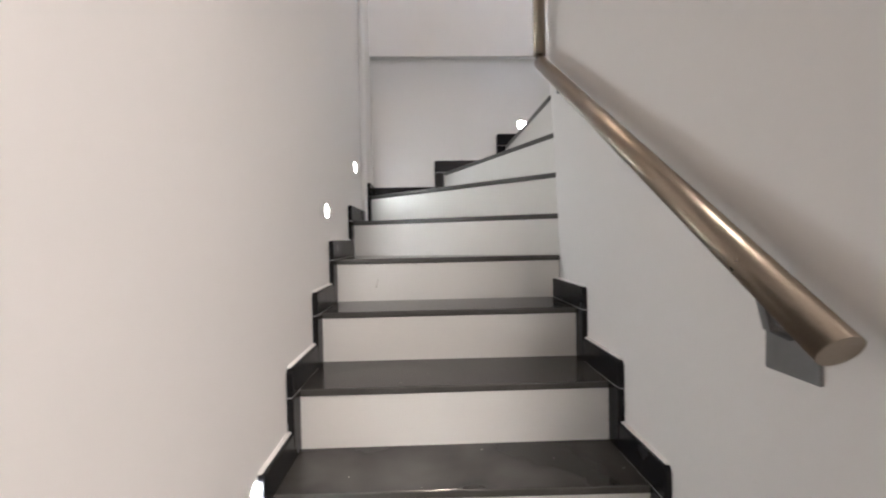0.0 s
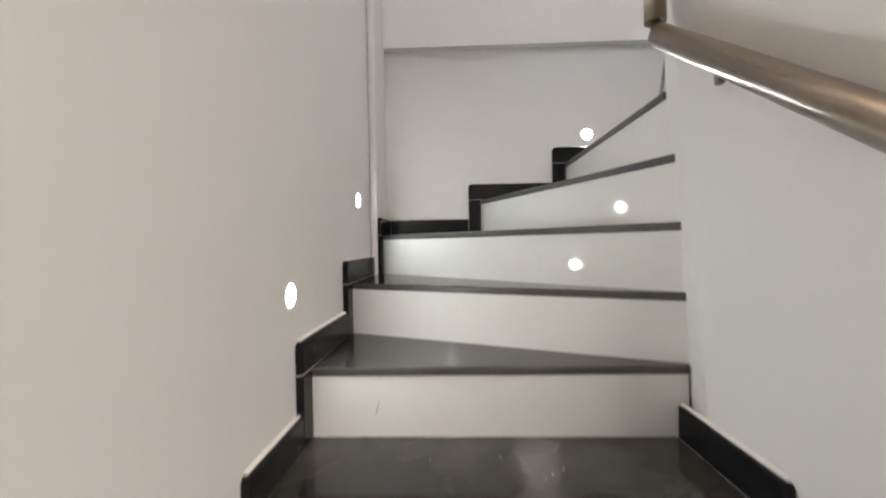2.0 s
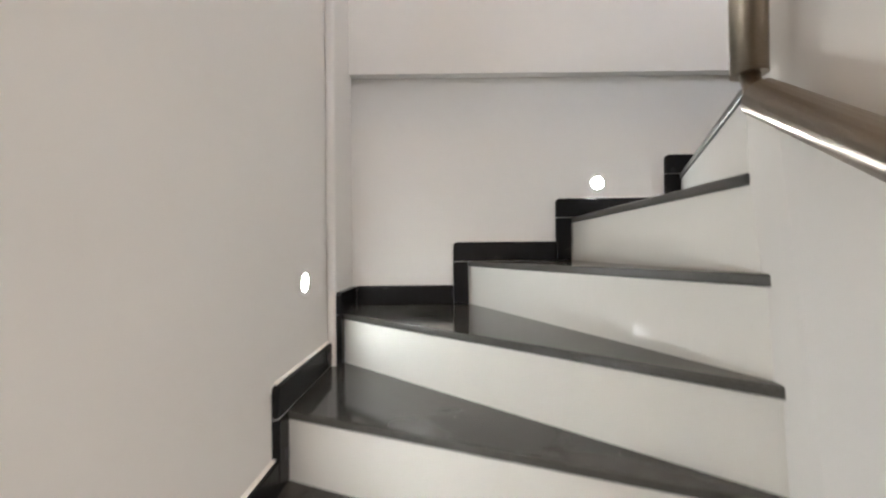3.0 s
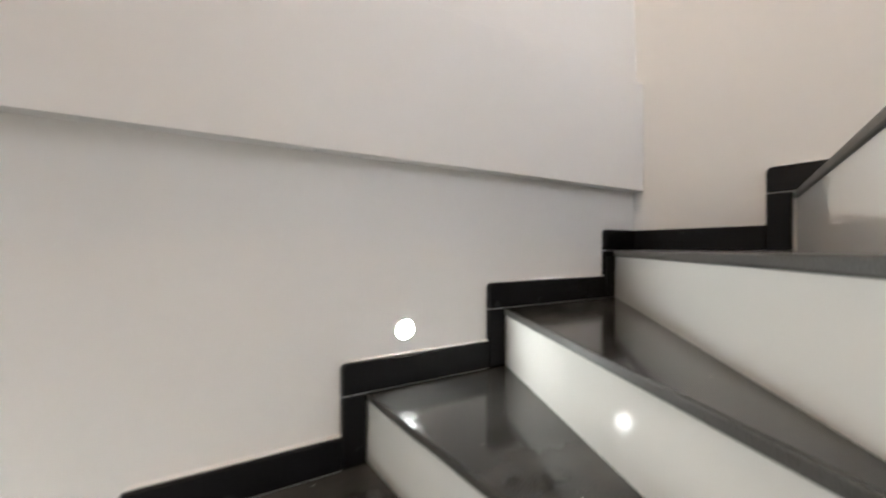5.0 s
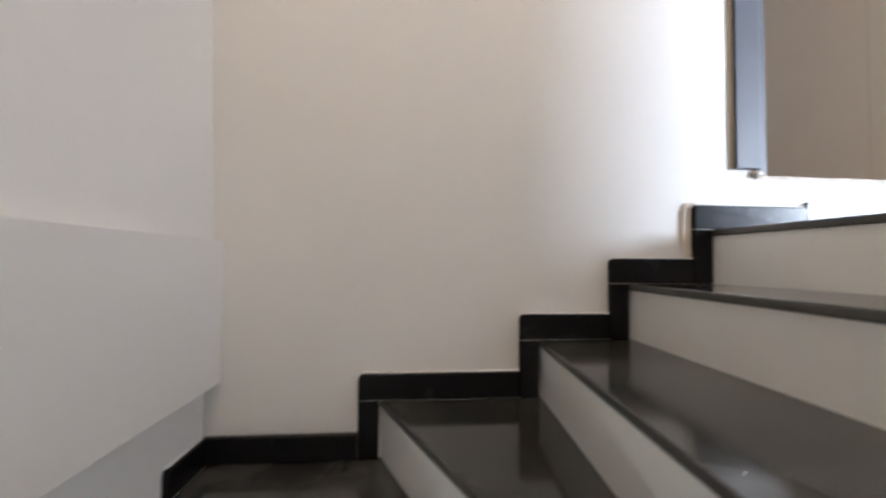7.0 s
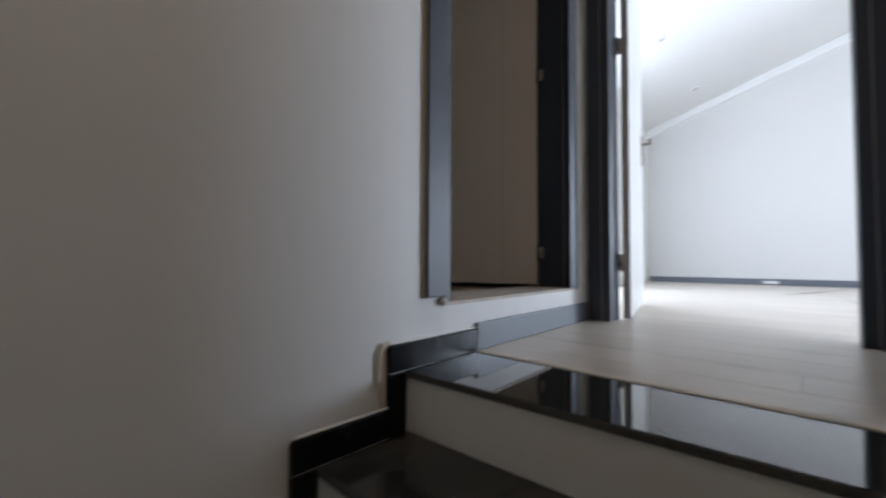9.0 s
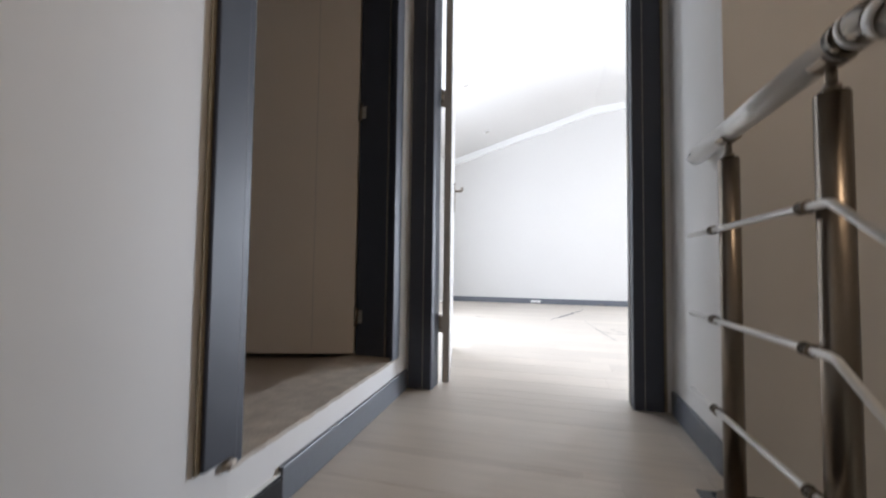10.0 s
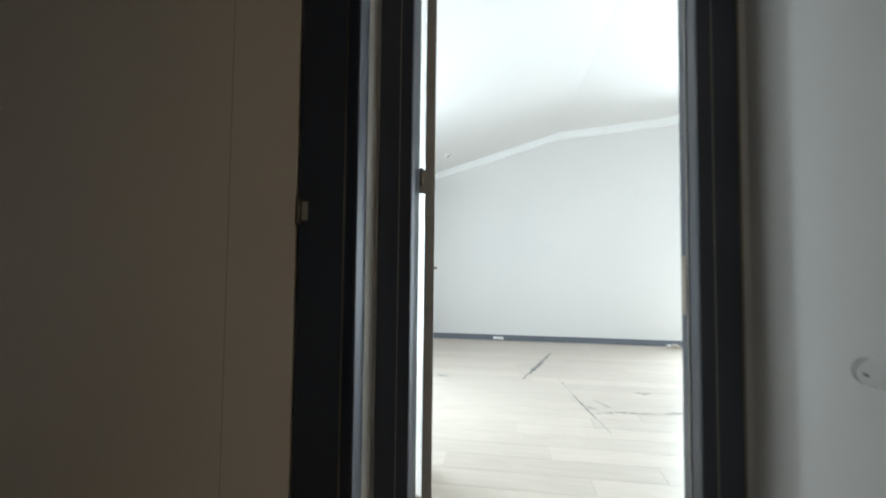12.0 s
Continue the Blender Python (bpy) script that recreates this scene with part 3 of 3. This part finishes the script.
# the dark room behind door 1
structure("floor_side_room", box(2.335, 4.3, -0.1, 3.3, D1Z - 0.12, D1Z - 0.018), M_WOOD_SHADE, "wooden floor of the dark side room", "floor")
sr = box(4.3, 4.4, -0.2, 3.3, FLOOR, ROOF)
box(2.3, 4.3, -0.2, -0.1, D1Z - 0.3, ROOF, sr)
box(2.3, 4.3, 3.2, 3.3, D1Z - 0.3, ROOF, sr)
structure("wall_side_room", sr, M_WALL, "white walls of the dark side room", "wall")
structure("ceiling_side_room", box(2.3, 4.3, -0.1, 3.2, ROOF - 0.2, ROOF), M_CEIL, "ceiling of the dark side room", "ceiling")

# door 2, at the end of the landing, open into the bright room
d2 = empty("door_2", "white flush door in an anthracite frame, standing open inward", "door", kind="structure")
TB = TOP + 0.002
part("frame_trim", box(0.938, D2A, YD, YD + 0.024, TB, D2T + 0.09, bevel=0.004), M_TRIM, d2)
part("frame_trim", box(D2B, 2.112, YD, YD + 0.024, TB, D2T + 0.09, bevel=0.004), M_TRIM, d2)
part("frame_trim", box(D2A + 0.001, D2B - 0.001, YD, YD + 0.024, D2T - 0.01, D2T + 0.09, bevel=0.004), M_TRIM, d2)
part("frame_lining", box(D2A - 0.012, D2A + 0.001, YR - 0.004, YD + 0.012, TB, D2T), M_TRIM, d2)
part("frame_lining", box(D2B - 0.001, D2B + 0.012, YR - 0.004, YD + 0.012, TB, D2T), M_TRIM, d2)
part("frame_lining", box(D2A + 0.002, D2B - 0.002, YR - 0.004, YD + 0.012, D2T - 0.016, D2T + 0.001), M_TRIM, d2)
for x in (D2A - 0.045, D2B + 0.045):
    part("trim_groove", box(x - 0.0012, x + 0.0012, YD + 0.0238, YD + 0.0248, TB, D2T + 0.08), M_EDGE, d2, "thin pale line in the trim")
part("seal_strip", box(D2A + 0.001, D2A + 0.005, YD - 0.05, YD - 0.044, TB, D2T - 0.032), M_EDGE, d2, "pale rubber seal strip")
part("mounting_foam", box(0.925, 0.938, YD, YD + 0.010, TB, D2T + 0.08, bevel=0.002), M_FOAM, d2, "strip of brown mounting foam")
part("strike_plate", box(D2A + 0.001, D2A + 0.003, YR + 0.005, YR + 0.035, TOP + 1.05, TOP + 1.25), M_STEEL, d2, "steel strike plate")
leaf2 = part("leaf", box(0, 0.038, -0.96, 0, TOP + 0.01, D2T - 0.035, bevel=0.002), M_LEAFW, d2, "white door leaf")
leaf2.matrix_basis = pose(1.929, -0.196, 0, 0, 0, 13.0)
part("edge_band", box(0.001, 0.037, 0.0, 0.0025, TOP + 0.012, D2T - 0.037), M_EDGE, leaf2, "greige edge band")
for z in (3.29, 4.50):
    part("hinge", box(0.012, 0.060, 0.0026, 0.006, z - 0.045, z + 0.045, bevel=0.001), M_EDGE, leaf2, "grey hinge plate")
    smooth_part("hinge_pin", tube([(0.052, 0.010, z - 0.02), (0.052, 0.010, z + 0.05)], 0.008, 10), M_STEEL, leaf2, "steel hinge pin")
lever_handle(leaf2, pose(-0.004, -0.90, 4.12, 0, 0, -90))

tagged(link("trim_strip", box(1.014, XM - 0.019, 0.955, 0.991, TOP - 0.002, TOP + 0.0035, bevel=0.0015), M_STRIP), "thin beige edging strip between laminate and granite", "trim", kind="structure")

# landing baseboards
def baseboard(bm, label):
    return tagged(link("baseboard", bm, M_BB), label, "baseboard", kind="structure")


bb_side = baseboard(box(XM - 0.014, XM, YD + 0.024, 0.972, TOP, TOP + 0.098, bevel=0.003), "grey baseboard under the raised door sill")
baseboard(box(XW1, XW1 + 0.014, YD + 0.024, YW - 0.002, TOP, TOP + 0.098, bevel=0.003), "grey baseboard of the narrow white wall")

patch = tagged(link("plaster_patch", slab_on("x", XM, -1, [(L[14][1] + SK_W + 0.001, zt(13) + SK_H), (L[14][1] + SK_W + 0.001, zt(14) + SK_H - 0.012), (L[14][1] + SK_W - 0.012, zt(14) + SK_H), (L[14][1] + SK_W - 0.012, zt(14) + SK_H + 0.012), (L[14][1] + SK_W + 0.014, zt(14) + SK_H + 0.010), (L[14][1] + SK_W + 0.030, zt(14) + SK_H - 0.014), (L[14][1] + SK_W + 0.034, zt(14) - 0.02), (L[14][1] + SK_W + 0.020, zt(13) + SK_H)], 0.0035), M_PLASTER), "rough brownish plaster patch beside the top skirting stone", "plaster", kind="structure")


def skew(ob):
    """The side wall runs slightly outward along the landing."""
    for v in ob.data.vertices:
        v.co.x += 0.045 * max(0.0, 1.3 - v.co.y)


for ob in [wall_side, sill, bb_side, mortar, *side.children, *(c for c in d1.children if c.name.split(".")[0] in ("frame_trim", "frame_lining", "door_stop", "mounting_foam"))]:
    skew(ob)

# ---------------------------------------------------------------- bright room
RY, RXL, RXR = -5.42, 3.35, -2.6


KINK = 0.75


def roof_z(x):
    return 6.36 + (KINK - x) * 0.307 if x > KINK else 6.36 + (KINK - x) * 0.107


def gable(y0, y1, x1):
    bm = bmesh.new()
    pts = [(RXL, TOP - 0.3), (RXL, roof_z(RXL)), (KINK, roof_z(KINK)), (x1, roof_z(x1)), (x1, TOP - 0.3)]
    a = [bm.verts.new((x, y0, z)) for x, z in pts]
    b = [bm.verts.new((x, y1, z)) for x, z in pts]
    bm.faces.new(a)
    bm.faces.new(b)
    for i in range(5):
        bm.faces.new((a[i], a[(i + 1) % 5], b[(i + 1) % 5], b[i]))
    bmesh.ops.recalc_face_normals(bm, faces=bm.faces[:])
    return bm


def roof_strip(y0, y1, drop, thick, x0, x1):
    bm = bmesh.new()
    xs = [x0, KINK, x1]
    for ya in (y0, y1):
        for x in xs:
            bm.verts.new((x, ya, roof_z(x) - drop))
            bm.verts.new((x, ya, roof_z(x) - drop + thick))
    bm.verts.ensure_lookup_table()
    v = bm.verts
    for i in (0, 1):
        o = 2 * i
        bm.faces.new((v[o], v[o + 2], v[o + 3], v[o + 1]))
        bm.faces.new((v[6 + o], v[6 + o + 1], v[6 + o + 3], v[6 + o + 2]))
        bm.faces.new((v[o], v[6 + o], v[8 + o], v[2 + o]))
        bm.faces.new((v[o + 1], v[o + 3], v[9 + o], v[7 + o]))
    bm.faces.new((v[0], v[1], v[7], v[6]))
    bm.faces.new((v[4], v[10], v[11], v[5]))
    bmesh.ops.recalc_face_normals(bm, faces=bm.faces[:])
    return bm


far = gable(RY - 0.2, RY, -1.45)
box(-1.4502, -2.5, RY - 0.2, RY, 5.2, roof_z(-1.45) - 0.002, far)
box(-1.4502, -2.5, RY - 0.2, RY, TOP - 0.3, TOP + 0.08, far)
box(-2.5, RXR, RY - 0.2, RY, TOP - 0.3, roof_z(-1.45) + 0.1, far)
structure("wall_room_far", far, M_ROOM, "white far wall under the sloping ceiling", "wall")
structure("wall_room_right", box(RXR - 0.2, RXR, RY, YR, TOP - 0.3, 7.1), M_ROOM, "white side wall of the bright room", "wall")
rw = box(RXL, RXL + 0.2, -0.8, YR, TOP - 0.3, 5.7)
box(RXL, RXL + 0.2, RY, -3.6, TOP - 0.3, 5.7, rw)
box(RXL, RXL + 0.2, -3.6, -0.8, TOP - 0.3, TOP + 0.15, rw)
box(RXL, RXL + 0.2, -3.6, -0.8, 5.35, 5.7, rw)
structure("wall_room_window", rw, M_ROOM, "white wall with a wide window", "wall")
wd = box(RXR, XW1, YR - 0.001, YR + 0.09, TOP - 0.3, 7.1)
box(2.3, RXL, YR, YR + 0.09, TOP - 0.3, 7.1, wd)
box(XW1, 2.3, YR, YR + 0.09, ROOF + 0.1, 7.1, wd)
structure("wall_room_near", wd, M_ROOM, "white near wall of the bright room", "wall")
structure("ceiling_room", roof_strip(RY, YR, 0.0, 0.12, RXL, RXR), M_ROOM, "white sloping attic ceiling with a bend", "ceiling")
tagged(link("trim_cornice", roof_strip(RY, RY + 0.09, 0.11, 0.115, RXL, RXR), M_CEIL), "white plaster cornice along the sloping ceiling", "cornice", kind="structure")
baseboard(box(RXR, RXL, RY, RY + 0.016, TOP, TOP + 0.09, bevel=0.003), "grey baseboard along the far wall of the bright room")
wn1 = empty("window_1", "wide white framed window of the bright room", "window", kind="structure")
for y0, y1, z0, z1 in ((-3.6, -0.8, TOP + 0.15, TOP + 0.21), (-3.6, -0.8, 5.29, 5.35), (-3.6, -3.54, TOP + 0.211, 5.289), (-0.86, -0.8, TOP + 0.211, 5.289), (-2.23, -2.17, TOP + 0.211, 5.289)):
    part("window_frame", box(RXL + 0.10, RXL + 0.16, y0, y1, z0, z1, bevel=0.004), M_WHITE, wn1)
M_GLASS = bpy.data.materials.new("window_glass")
M_GLASS.use_nodes = True
gb = M_GLASS.node_tree.nodes["Principled BSDF"]
gb.inputs["Transmission Weight"].default_value, gb.inputs["Roughness"].default_value, gb.inputs["IOR"].default_value = 1.0, 0.0, 1.45
for y0, y1 in ((-3.54, -2.23), (-2.17, -0.86)):
    pn = part("pane", box(RXL + 0.127, RXL + 0.133, y0, y1, TOP + 0.211, 5.289), M_GLASS, wn1, "clear glass pane")
    pn.visible_shadow = False
wn2 = empty("window_2", "narrow white framed glazed door of the bright room", "window", kind="structure")
for x0, x1, z0, z1 in ((-2.5, -1.451, TOP + 0.08, TOP + 0.14), (-2.5, -1.451, 5.14, 5.2), (-2.5, -2.44, TOP + 0.141, 5.139), (-1.511, -1.451, TOP + 0.141, 5.139)):
    part("window_frame", box(x0, x1, RY - 0.16, RY - 0.10, z0, z1, bevel=0.004), M_WHITE, wn2)
pn = part("pane", box(-2.44, -1.511, RY - 0.133, RY - 0.127, TOP + 0.141, 5.139), M_GLASS, wn2, "clear glass pane")
pn.visible_shadow = False
# small things in the bright room
so = empty("socket_box", "small white socket box at the foot of the far wall", "socket")
part("body", box(1.63, 1.80, RY + 0.016, RY + 0.05, TOP + 0.02, TOP + 0.06, bevel=0.004), M_WHITE, so)
part("cover", box(1.65, 1.78, RY + 0.05, RY + 0.056, TOP + 0.026, TOP + 0.054, bevel=0.002), M_WHITE, so)


def rubble(name, x, y, s, mat, label, category, seed):
    bm = bmesh.new()
    bmesh.ops.create_icosphere(bm, subdivisions=2, radius=s)
    rnd = random.Random(seed)
    for v in bm.verts:
        v.co *= rnd.uniform(0.75, 1.2)
        v.co.z *= 0.6
    low = min(v.co.z for v in bm.verts)
    ob = tagged(link(name, bm, mat), label, category)
    ob.matrix_basis = pose(x, y, TOP - low + 0.001)
    return ob


rubble("plaster_lump", -0.95, -5.32, 0.05, M_SILL, "small grey lump of plaster on the laminate floor", "debris", 3)
rubble("plaster_lump", -0.87, -5.34, 0.035, M_WHITE, "small white lump of plaster on the laminate floor", "debris", 4)


def streak(name, pts, w, label, seed):
    """A thin uneven streak of dirt lying on the floor."""
    rnd = random.Random(seed)
    bm = bmesh.new()
    prev = None
    n = 48
    for i in range(n + 1):
        t = i / n * (len(pts) - 1)
        j = min(int(t), len(pts) - 2)
        p = Vector(pts[j]).lerp(Vector(pts[j + 1]), t - j)
        d = (Vector(pts[j + 1]) - Vector(pts[j])).normalized()
        s = Vector((-d.y, d.x))
        hw = w * rnd.uniform(0.25, 1.0) * math.sin(math.pi * (i + 0.4) / (n + 0.8)) ** 0.5
        c = p + s * rnd.uniform(-0.3, 0.3) * w
        a, b = bm.verts.new((*(c + s * hw), TOP + 0.0035)), bm.verts.new((*(c - s * hw), TOP + 0.0035))
        if prev and rnd.random() > 0.22:
            bm.faces.new((prev[0], prev[1], b, a))
        prev = (a, b)
    bmesh.ops.recalc_face_normals(bm, faces=bm.faces[:])
    return tagged(link(name, bm, M_DUST), label, "dirt", kind="stuff")


streak("dirt_streak", [(1.44, -3.15), (1.20, -3.85), (0.975, -4.58)], 0.040, "dark dirt streak on the laminate floor", 1)
streak("dirt_streak", [(0.88, -1.82), (0.97, -2.44), (1.06, -3.25)], 0.008, "thin faint scratch on the laminate floor", 2)
streak("dirt_streak", [(0.90, -2.22), (0.72, -2.27), (0.40, -2.29)], 0.018, "brownish dirt streak on the laminate floor", 5)
streak("dirt_streak", [(0.85, -2.57), (0.80, -2.50), (0.74, -2.36)], 0.018, "short dirt streak on the laminate floor", 8)
streak("dirt_streak", [(0.98, -2.50), (0.93, -2.36), (0.86, -2.33)], 0.022, "short dirt streak on the laminate floor", 9)
streak("dirt_streak", [(0.40, -2.86), (0.32, -2.83), (0.25, -2.86)], 0.026, "dark dirt streak on the laminate floor", 6)
streak("dirt_streak", [(0.33, -2.30), (0.25, -2.34), (0.16, -2.34)], 0.024, "short dirt streak on the laminate floor", 10)
streak("dirt_streak", [(2.37, -3.18), (2.30, -3.12), (2.24, -3.14)], 0.025, "faint dirt streak on the laminate floor", 7)
rubble("plaster_lump", 0.64, -5.385, 0.026, M_DUST, "small dark lump of debris beside the baseboard", "debris", 5)


def spot(x, y):
    thing = empty("ceiling_spot", "small white recessed spotlight, switched off, in the sloping ceiling", "ceiling light", "spots in the room ceiling")
    thing.matrix_basis = pose(x, y, roof_z(x) - 0.001, 0, math.degrees(math.atan(0.307)), 0)
    smooth_part("ring", tube([(0, 0, 0), (0, 0, -0.012)], 0.055, 24), M_WHITE, thing)
    smooth_part("lamp", tube([(0, 0, -0.011), (0, 0, -0.016)], 0.036, 24), M_EDGE, thing)


spot(2.45, -2.87)
spot(2.47, -4.60)

# ceiling lamps
def ceiling_light(name, x, y, z, r, label):
    thing = empty(name, label, "ceiling light")
    smooth_part("frame", tube([(x, y, z - 0.001), (x, y, z - 0.03)], r + 0.03, 32), M_WHITE, thing)
    smooth_part("diffuser", tube([(x, y, z - 0.029), (x, y, z - 0.036)], r, 32), M_LAMP, thing, "warm glowing diffuser")
    return thing


ceiling_light("ceiling_light", 1.36, -0.9, 2.72, 0.22, "round warm white ceiling light in the hall")
ceiling_light("ceiling_light", 0.42, 2.15, 6.0, 0.14, "round warm white ceiling light over the stairwell")

# ---------------------------------------------------------------- laminate planks
PW, PL = 0.192, 1.285


def plank_mesh(x0, x1, y0, y1):
    bm = box(0, x1 - x0, 0, y1 - y0, -0.010, 0.0)
    me = bpy.data.meshes.new("plank")
    bmesh.ops.bevel(bm, geom=[e for e in bm.edges if all(v.co.z > -0.001 for v in e.verts)], offset=0.0009, segments=1, affect="EDGES")
    bm.to_mesh(me)
    bm.free()
    me.materials.append(M_WOOD)
    return me


def lay(parent, x0, x1, y0, y1, z, seed):
    rnd = random.Random(seed)
    shared = {}
    y = y1
    while y > y0 + 0.005:
        ya = max(y0, y - PW)
        x = x0 - rnd.uniform(0.0, PL)
        while x < x1:
            a, b = max(x0, x), min(x1, x + PL)
            if b - a > 0.02:
                key = (round(b - a, 3), round(y - ya, 3))
                if key not in shared:
                    shared[key] = plank_mesh(0, b - a - 0.0005, 0, y - ya - 0.0005)
                ob = new("plank", shared[key])
                ob.parent = parent
                ob.location = (a, ya, z)
            x += PL
        y = ya


structure("floor_room_base", box(RXR, RXL, RY, YR, TOP - 0.2, TOP - 0.011), M_GROUT, "screed under the laminate", "floor")
fr = empty("floor_room", "pale oak laminate floor planks of the bright room", "floor", kind="structure")
lay(lf, 1.013, XM + 0.06, 0.567, 0.982, TOP, 1)
lay(lf, XW1, XM + 0.065, YD, 0.567, TOP, 2)
lay(lf, D2A, D2B, YR, YD, TOP, 3)
lay(fr, RXR, RXL, RY, YR, TOP, 4)
